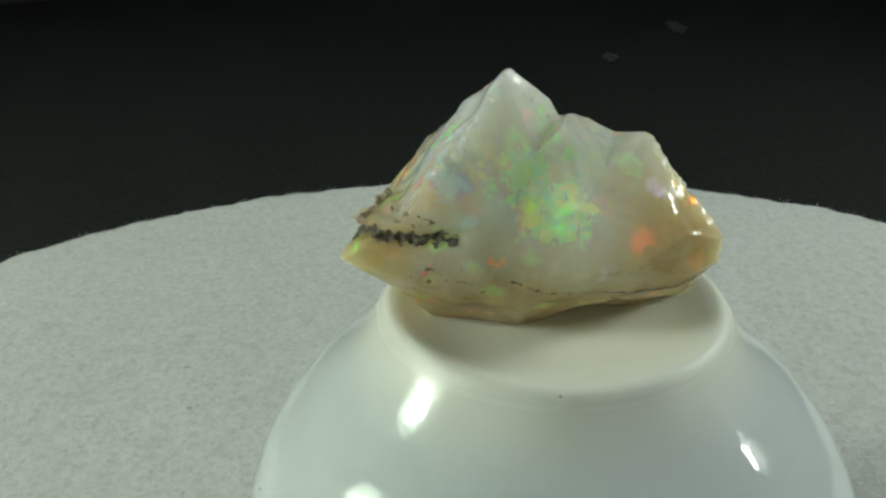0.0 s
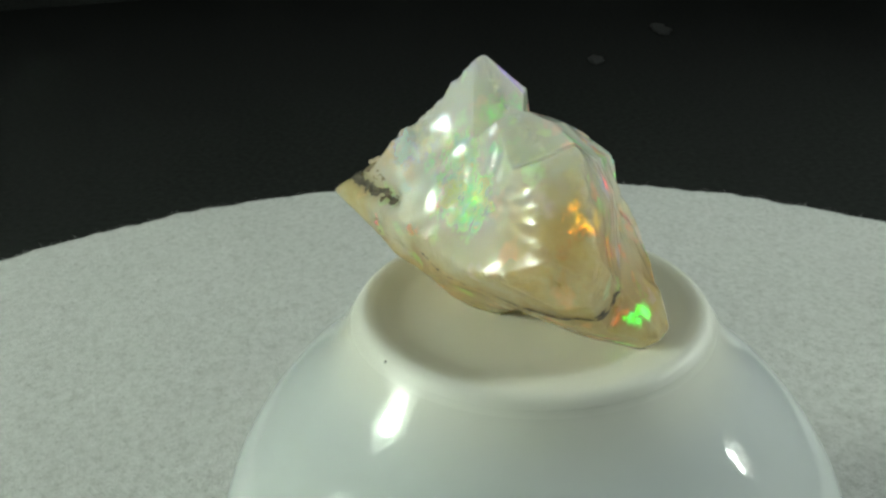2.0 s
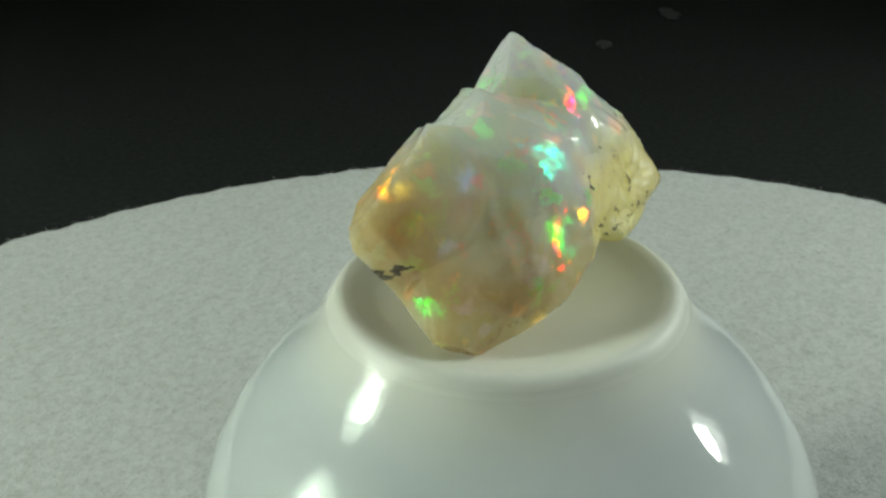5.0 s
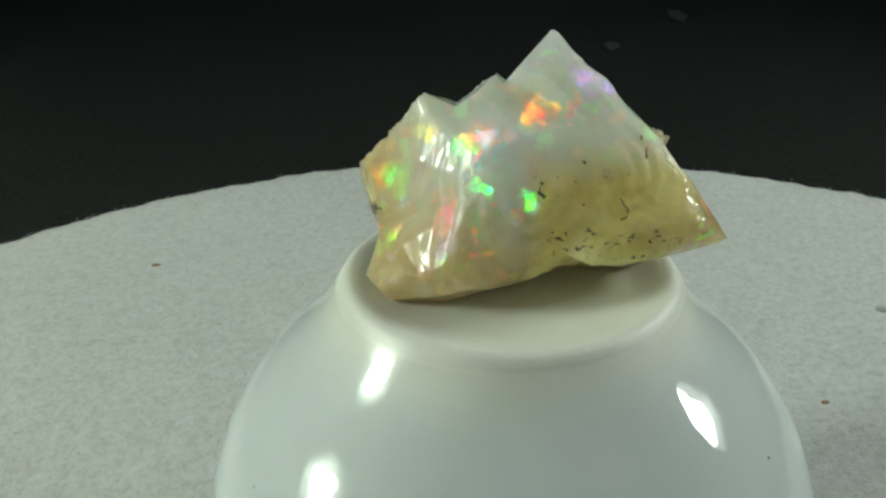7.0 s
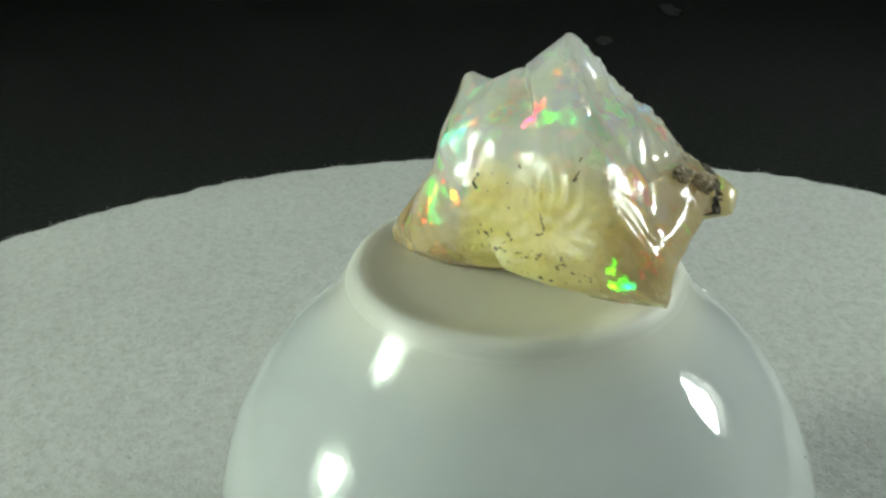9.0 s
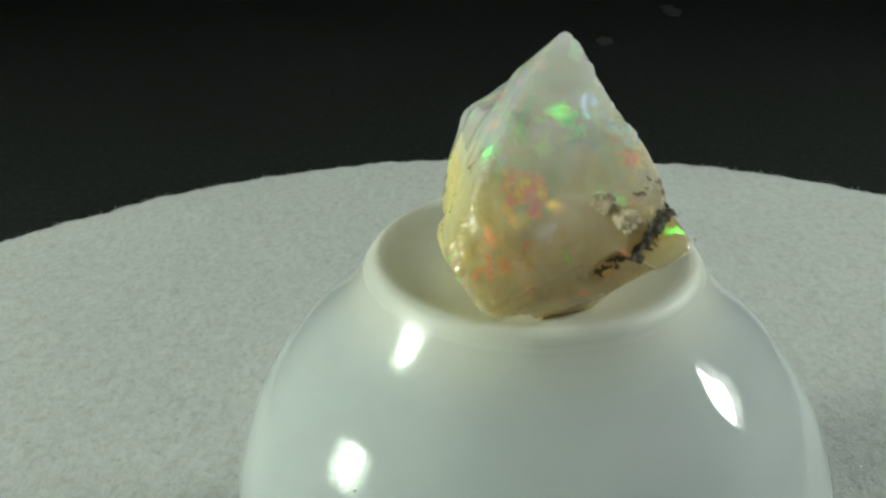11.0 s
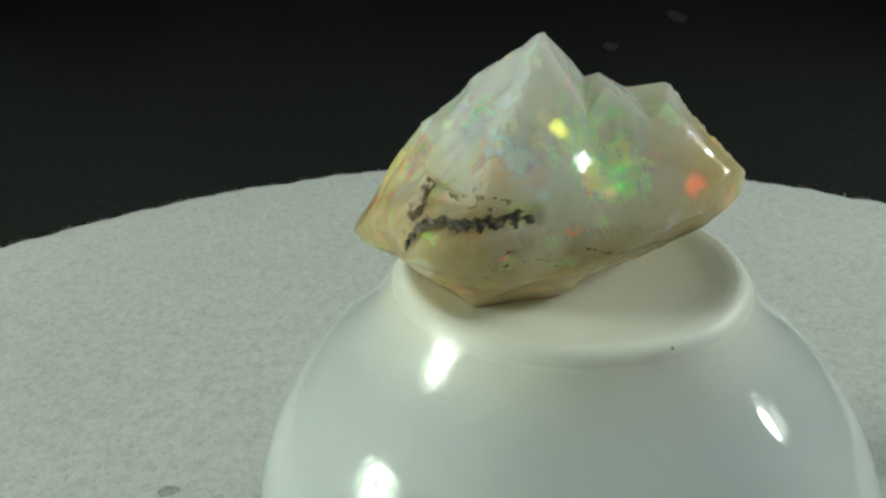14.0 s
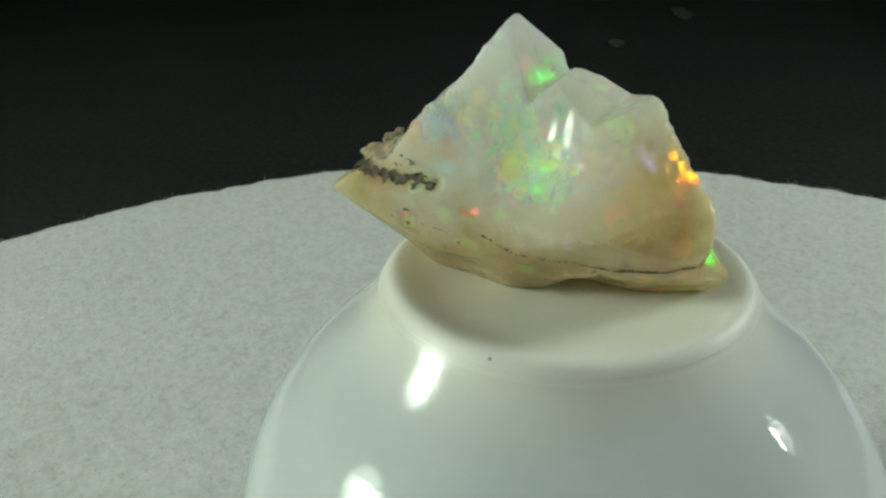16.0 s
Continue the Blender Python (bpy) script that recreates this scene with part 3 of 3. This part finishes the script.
def break_faces():
    cut(-44, 45, 12.0)
    cut(164, 52, 11.4)
    cut(51, 52, 9.6)
    cut(-90, 20, 8.8)
    cut(93, 45, 9.2)
    cut(-159, 47, 11.2)
    cut(72, 17, 9.2)
    cut(-85, 31, 8.5)
    cut(116, 41, 10.6)
    cut(33, 27, 10.5)
    cut(86, 26, 8.7)
    cut(-76, -39, 8.6)
    cut(175, 38, 11.1)
    cut(-92, -14, 9.1)
    cut(113, -43, 10.6)
    cut(-43, -39, 12.4)
    cut(-161, -49, 11.7)
    cut(81, -52, 10.5)
    cut(-67, -54, 8.8)
    cut(103, -59, 8.5)
    cut(-110, -40, 9.9)
    cut(101, -57, 9.3)
    notch((-26, 53, 10.5), (-155, 69, 5.2))
    notch((116, -59, 7.5), (85, -61, 7.4))
    notch((-95, -55, 6.4), (-31, -58, 8.8))
    notch((37, 15, 10.1), (26, 36, 9.0))
    notch((-64, -5, 12.1), (18, -36, 1.5))
    notch((114, -41, 7.7), (29, -62, 4.2))
    notch((179, 29, 12.2), (-112, 23, -0.3))
    notch((86, 68, 9.0), (44, 1, 1.7))
    notch((164, -6, 10.3), (156, 26, 13.1))
    notch((-136, -44, 11.3), (-178, -32, 6.9))
    notch((58, 46, 4.9), (38, 25, 10.1))
    notch((-165, -16, 13.7), (128, -55, 2.9))
    notch((38, 63, 0.5), (96, 0, 9.1), 2.4)
    notch((-98, -50, 8.9), (122, -15, -7.5))
    notch((-15, 18, 12.4), (39, -20, 11.0))
    notch((13, -6, 14.0), (-83, 27, 1.4))
    notch((59, -8, 8.8), (16, -48, 15.7))
    notch((21, -38, 8.2), (60, -4, 12.0))
    notch((105, 60, 0.1), (104, -21, 11.5), 1.0)
    notch((-149, 40, 11.5), (-165, 80, 5.1))
    notch((-38, 38, 8.2), (179, 50, 5.5))
    notch((-176, -35, -2.3), (90, 17, 9.1), 2.4)
    notch((-154.0, 45.8, 11.3), (0, 90, 3.6))
    notch((-165.4, 42.7, 10.8), (0, 90, 3.6))
    notch((-178.2, 42.9, 10.6), (0, 90, 3.6))
    notch((167.7, 47.1, 11.2), (0, 90, 3.6))


def stone_field(p):
    k = 0.12                               # edges are a little worn
    f = np.zeros(len(p))
    for n, d in CUTS:
        f += np.exp(np.clip((p @ n - d) / k, -60, 60))
    f = k * np.log(f + 1e-30)
    for (n1, d1), (n2, d2), soft in NOTCHES:
        a, b = p @ n1 - d1, p @ n2 - d2
        h = np.clip(1 - np.abs(a - b) / soft, 0, None)
        low = np.minimum(a, b) - h * h * soft / 4
        h = np.clip(1 - np.abs(f - low) / soft, 0, None)
        f = np.maximum(f, low) + h * h * soft / 4
    return f


def way_out(way):
    """Distance from the middle to the surface along each way, in millimetres."""
    far = np.zeros(len(way))
    live = np.ones(len(way), bool)
    for step in np.arange(1.0, 24.0, 0.35):
        live &= stone_field(way * step) < 0
        far[live] = step
    lo, hi = far, far + 0.35
    for _ in range(9):
        mid = (lo + hi) / 2
        ins = stone_field(way * mid[:, None]) < 0
        lo, hi = np.where(ins, mid, lo), np.where(ins, hi, mid)
    return lo


def waves(p, size, rng, count=14):
    """Smooth noise from crossing waves of about that wavelength."""
    out = np.zeros(len(p))
    for _ in range(count):
        k = rng.normal(size=3)
        k *= 2 * math.pi / (size * rng.uniform(0.6, 1.5)) / np.linalg.norm(k)
        out += np.sin(p @ k + rng.uniform(0, 6.28))
    return out / math.sqrt(count)


def seam(stops, per=14):
    """Points on the surface along a crooked line through the stops."""
    line = []
    for a, c in zip(stops, stops[1:]):
        for k in range(per):
            line.append(np.array(a) + (np.array(c) - np.array(a)) * k / per)
    line.append(np.array(stops[-1]))
    line = np.array(line, float)
    line += np.stack([waves(line, 2.2, np.random.default_rng(s), 6) for s in (1, 2, 3)], 1) * 0.18
    w = line / np.linalg.norm(line, axis=1)[:, None]
    return w * way_out(w)[:, None]


def near(p, line):
    d = np.full(len(p), 99.0)
    for q in line:
        d = np.minimum(d, np.linalg.norm(p - q, axis=1))
    return d


CREVICE = [(-12.8, -2.6, -1.6), (-12.2, -5.0, 0.4), (-11.0, -7.0, 2.2), (-8.2, -7.2, 1.9), (-4.4, -6.9, 1.7)]
THIN_SEAM = [(-0.6, -7.9, -1.4), (1.3, -8.0, -2.0), (6.1, -7.2, -2.7), (8.0, -6.0, -3.3)]
EDGE_SEAM = [(8.6, -6.0, -3.4), (12.0, -5.4, -2.9), (14.0, -3.6, -2.4), (14.9, -2.0, -2.2)]
UNDER_SEAM = [(1.5, 8.8, -1.2), (-1.5, 8.9, -1.4), (-5.0, 8.6, -1.5), (-9.0, 8.0, -2.0)]
SKIN_SCRATCH = [(-6.5, 5.2, 5.6), (-6.1, 5.3, 4.8), (-6.4, 5.5, 4.0)]
SKIN_HOOK = [(-4.2, 6.7, 1.6), (-4.8, 6.8, 0.9), (-4.6, 7.6, 0.2)]
LOW_STAIN = [(-8.5, -8.6, -2.2), (-6.6, -9.2, -1.6), (-4.0, -8.6, -3.0)]


def opal():
    break_faces()
    rng = np.random.default_rng(11)
    bm = bmesh.new()
    bmesh.ops.create_icosphere(bm, subdivisions=8, radius=1.0)
    way = np.array([v.co[:] for v in bm.verts])
    way /= np.linalg.norm(way, axis=1)[:, None]
    r = way_out(way)
    p = way * r[:, None]
    # how near a vertex lies to a sharp edge
    gaps = np.stack([p @ n - d for n, d in CUTS], 1)
    order = np.argsort(gaps, axis=1)[:, -2:]
    two = np.take_along_axis(gaps, order, axis=1)
    faces_n = np.array([n for n, d in CUTS])
    fold = 1 - (faces_n[order[:, 0]] * faces_n[order[:, 1]]).sum(1)
    sharp = np.exp(-(two[:, 1] - two[:, 0]) / 0.5) * np.clip((fold - 0.08) / 0.3, 0, 1)
    bump = 0.10 * waves(p, 6.5, rng) + 0.02 * waves(p, 2.6, rng)
    bump += sharp * (0.10 * waves(p, 1.6, rng) + 0.085 * waves(p, 0.6, rng))
    # shell-shaped chips
    for _ in range(55):
        q = p[rng.integers(len(p))]
        size = rng.uniform(0.8, 4.2)
        d2 = ((p - q) ** 2).sum(1) / size ** 2
        hit = d2 < 1
        bump[hit] -= rng.uniform(0.05, 0.13) * size * (1 - d2[hit]) ** 1.2 * 0.8
    # ripples that spread in arcs from where a shell-shaped break began
    for _ in range(30):
        q = p[rng.integers(len(p))]
        way_on = rng.normal(size=3)
        way_on /= np.linalg.norm(way_on)
        d = np.linalg.norm(p - q, axis=1)
        reach, step = rng.uniform(4.0, 8.0), rng.uniform(0.8, 1.7)
        hit = (d < reach) & (d > 0.3 * reach)
        fade = np.sin(math.pi * (d[hit] / reach - 0.3) / 0.7) * np.clip((p[hit] - q) @ way_on / d[hit] * 1.5 - 0.4, 0, 1)
        bump[hit] += rng.uniform(0.03, 0.055) * step * np.sin(2 * math.pi * d[hit] / step) * fade
    # broad dishes and fluted breaks: middle, reach, hollow, flute direction, flute width, flute depth
    for at, reach, hollow, along, step, depth in (
        ((0.5, -7.0, 5.0), 8.0, 0.7, (1.0, 0.2, 0.3), 3.1, 0.02),
        ((8.5, 6.0, 0.5), 6.0, 0.25, (-0.75, 0.62, 0.2), 2.3, 0.19),
        ((-12.5, 5.5, 1.0), 5.0, 0.15, (0.3, 0.8, -0.5), 1.9, 0.09),
        ((-10.5, -1.0, 3.5), 5.0, 0.35, (0.2, 0.9, 0.3), 2.2, 0.05),
        ((13.0, -3.0, 2.0), 4.5, 0.20, (0.3, 0.8, -0.2), 1.7, 0.08),
    ):
        d = np.linalg.norm(p - np.array(at), axis=1)
        fade = np.clip(1 - (d / reach) ** 2, 0, 1) ** 1.5
        u = p @ (np.array(along) / np.linalg.norm(along)) + 0.35 * waves(p, 5.0, rng, 6)
        bump += fade * (depth * np.sin(2 * math.pi * u / step) - hollow)
    # corners that stand out
    for corner, size, pull in (((-1.4, -0.9, 13.8), 3.4, 0.65), ((-14.2, -8.7, 0.1), 3.2, 0.7), ((-15.0, 6.4, -3.5), 2.0, 0.7), ((16.0, -5.6, 0.2), 2.2, 0.3), ((10.0, -1.9, 8.6), 1.6, 0.6)):
        bump += pull * np.exp(-(((p - np.array(corner)) ** 2).sum(1) / size ** 2))
    crevice = seam(CREVICE)
    gap = near(p, crevice)
    bump -= 0.75 * np.exp(-(gap / 0.75) ** 2)
    under = seam(UNDER_SEAM)
    bump -= 0.4 * np.exp(-(near(p, under) / 0.9) ** 2)
    p = way * (r + bump)[:, None]
    for v, q in zip(bm.verts, p):
        v.co = q * 0.001
    bm.normal_update()
    s = new("opal")
    s.location = STONE
    tagged(s, "rough milky opal with red, green and blue flashes on the cup", "gemstone")
    # name, line, half width, lift, material, label, how far broken up into specks
    crusts = (
        ("crust", crevice, 0.85, 0.40, CRUST, "dark crumbly crust in a crevice", 0.0),
        ("crust", seam([(-9.9, -6.9, 3.6), (-8.6, -6.8, 3.6), (-6.6, -6.9, 2.6)]), 1.5, 0.08, BROWN_CRUST, "thin brown crust", 0.55),
        ("dark_vein", seam(THIN_SEAM), 0.22, 0.03, CRUST, "thin dark vein", 0.0),
        ("dark_vein", seam(EDGE_SEAM), 0.34, 0.04, CRUST, "thin dark vein", 0.0),
        ("dark_vein", seam([(13.9, -3.8, -2.0), (14.8, -2.2, -1.6), (15.2, -0.8, -1.7)]), 0.34, 0.04, CRUST, "thick dark vein", 0.0),
        ("crust", under, 1.5, 0.05, BROWN_CRUST, "brown crust along the lower edge", 0.6),
        ("dark_vein", seam(SKIN_SCRATCH), 0.20, 0.03, BROWN_CRUST, "brown scratch", 0.0),
        ("dark_vein", seam(SKIN_HOOK), 0.18, 0.03, BROWN_CRUST, "brown scratch", 0.0),
        ("crust", seam(LOW_STAIN), 2.3, 0.03, BROWN_CRUST, "scattered brown specks", 1.15),
        ("crust", seam([(2.0, -8.0, -3.2), (6.0, -7.0, -4.0), (10.0, -5.6, -4.0)]), 1.4, 0.03, BROWN_CRUST, "scattered brown specks", 1.3),
        ("crust", seam([(1.0, 7.6, 3.6), (-2.5, 7.0, 4.4), (-5.0, 7.4, 1.4), (0.0, 8.0, 1.2)]), 2.4, 0.02, BROWN_CRUST, "fine brown specks on the skin", 1.65),
        ("dark_vein", seam([(1.2, 7.8, 3.4), (1.5, 7.9, 2.6), (1.3, 8.0, 2.2)]), 0.2, 0.05, CRUST, "dark speck", 0.0),
    )
    grain = waves(p, 1.1, rng, 20) + 0.6 * waves(p, 0.45, rng, 20)
    lump = 0.5 + 0.5 * np.tanh(waves(p, 0.7, rng, 20))
    bm.verts.index_update()
    corners = np.array([[v.index for v in f.verts] for f in bm.faces])
    normals = np.array([v.normal[:] for v in bm.verts])
    for name, line, width, lift, mat, label, specks in crusts:
        d = near(p, line)
        if specks:
            keep = (d < width) & (grain > specks + (d / width) ** 2)
        else:
            keep = d < width * (0.80 + (0.16 if lift > 0.3 else 0.30) * grain)
        faces = corners[keep[corners].all(axis=1)]
        used = np.unique(faces)
        if len(used) < 3:
            continue
        num = -np.ones(len(p), int)
        num[used] = np.arange(len(used))
        rise = 0.02 + lift * (0.25 + lump[used]) * np.clip(1.1 - d[used] / (width * 1.3), 0.1, 1)
        top = p[used] + normals[used] * rise[:, None]
        me = bpy.data.meshes.new(name)
        me.from_pydata((top * 0.001).tolist(), [], num[faces].tolist())
        me.materials.append(mat)
        for f in me.polygons:
            f.use_smooth = True
        ob = new(name, me)
        ob.parent = s
        tagged(ob, label)
    part("opal_body", bm, OPAL, s)
    # tan knobs that grew along the crevice
    for n, (at, size, turn) in enumerate((((-12.4, -4.6, 2.0), 1.1, 0.4), ((-11.6, -3.1, 3.1), 0.85, 1.2), ((-12.4, -6.1, 1.5), 1.0, 2.0))):
        knob = bmesh.new()
        bmesh.ops.create_icosphere(knob, subdivisions=5, radius=1.0)
        for v in knob.verts:
            j = 1 + 0.5 * noise.noise(v.co * 1.2 + Vector((n * 7, 0, 0))) + 0.25 * noise.noise(v.co * 3.1) + 0.08 * noise.noise(v.co * 9)
            q = Matrix.Rotation(turn, 3, "Z") @ Vector((v.co.x * 1.25, v.co.y * 0.8, v.co.z * 0.85))
            v.co = (Vector(at) + q * size * j) * 0.001
        part("crust_knob", knob, TAN_CRUST, s, "tan lumpy knob of crust in the crevice")
    return s


# ---- lamps ----
def round_lamp(name, place, size):
    l = new(name)
    tagged(l, "round desk lamp with a ring bulb in a frosted shade", "lamp")
    l.matrix_basis = look(place, (0, 0, 0.05))
    stand(l, place, 0.10 * size)
    bm = lathe([(0.0, 0.07 * size), (0.18 * size, 0.065 * size), (0.33 * size, 0.04 * size), (0.40 * size, -0.04 * size), (0.41 * size, -0.04 * size), (0.345 * size, 0.05 * size), (0.18 * size, 0.085 * size), (0.0, 0.09 * size)], 48)
    part("shade", bm, FROSTED, l, "frosted white shade with an added glow of its own")
    bm = bmesh.new()
    rings = []
    for k in range(48):
        a = 2 * math.pi * k / 48
        rings.append([bm.verts.new(((0.155 + 0.06 * math.cos(b)) * size * math.cos(a), (0.155 + 0.06 * math.cos(b)) * size * math.sin(a), 0.06 * size * math.sin(b) - 0.05 * size)) for b in (2 * math.pi * j / 12 for j in range(12))])
    for k in range(48):
        for j in range(12):
            bm.faces.new((rings[k][j], rings[(k + 1) % 48][j], rings[(k + 1) % 48][(j + 1) % 12], rings[k][(j + 1) % 12]))
    part("ring_bulb", bm, BULB, l, "glowing white ring bulb")
    return l


def aim(az, el, d):
    w = direction(az, el) * d
    return (float(w[0]), float(w[1]), float(w[2]) + 0.04)


def stand(lamp, place, reach):
    """A pole behind the lamp's head with a round foot on the table."""
    back = lamp.matrix_basis @ Vector((0, 0, reach))
    inv = lamp.matrix_basis.inverted()
    for name, prof in (("pole", [(0, -0.05), (0.006, -0.05), (0.006, back.z), (0, back.z)]), ("foot", [(0, -0.05), (0.06, -0.05), (0.06, -0.044), (0.055, -0.04), (0, -0.04)])):
        bm = lathe(prof, 32)
        bmesh.ops.transform(bm, matrix=inv @ Matrix.Translation((back.x, back.y, 0)), verts=bm.verts)
        part(name, bm, DARK_PLASTIC, lamp)


def square_lamp(place, w, h, roll):
    l = new("panel_lamp")
    tagged(l, "rectangular lamp panel in a pale reflector on a stand", "lamp")
    l.matrix_basis = look(place, (0, 0, 0.05), roll)
    bm = bmesh.new()
    bmesh.ops.create_cube(bm, size=1, matrix=Matrix.Diagonal((w, h, 0.004, 1)))
    part("diffuser", bm, PANEL, l, "glowing white diffuser", smooth=False)
    bm = bmesh.new()
    bmesh.ops.create_cube(bm, size=1, matrix=Matrix.Translation((0, 0, 0.014)) @ Matrix.Diagonal((w * 1.1, h * 1.1, 0.02, 1)))
    part("housing", bm, DARK_PLASTIC, l, smooth=False)
    for s in (-1, 1):
        bm = bmesh.new()
        q = [bm.verts.new(v) for v in ((-w * 0.5, s * h * 0.52, -0.002), (w * 0.5, s * h * 0.52, -0.002), (w * 0.4, s * h * 0.95, -0.05), (-w * 0.4, s * h * 0.95, -0.05))]
        f = bm.faces.new(q)
        g = bmesh.ops.extrude_face_region(bm, geom=[f])
        bmesh.ops.translate(bm, verts=[v for v in g["geom"] if isinstance(v, bmesh.types.BMVert)], vec=(0, 0, 0.003))
        bmesh.ops.recalc_face_normals(bm, faces=bm.faces)
        part("reflector_flap", bm, SHADE_WHITE, l, "pale reflector flap", smooth=False)
    stand(l, place, 0.024)
    return l


setting()
light_blocker()
TABLE = turntable()
MAT = felt_mat()
CUPPED = porcelain_cup()
OPAL_STONE = opal()
round_lamp("desk_lamp", aim(-165, 20, 0.6), 0.25)
square_lamp(aim(16, 23, 0.6), 0.16, 0.06, 0)


def motions():
    times = [0.25 * k for k in range(65)]
    spin = [(t, Matrix.Rotation(radians(TURN * t), 4, "Z")) for t in times]
    walk(TABLE, spin)
    walk(MAT, spin)
    walk(CUPPED, [(t, m @ Matrix.Translation((*CUP, 0))) for t, m in spin])
    walk(OPAL_STONE, [(t, m @ Matrix.Translation(STONE)) for t, m in spin])


motions()
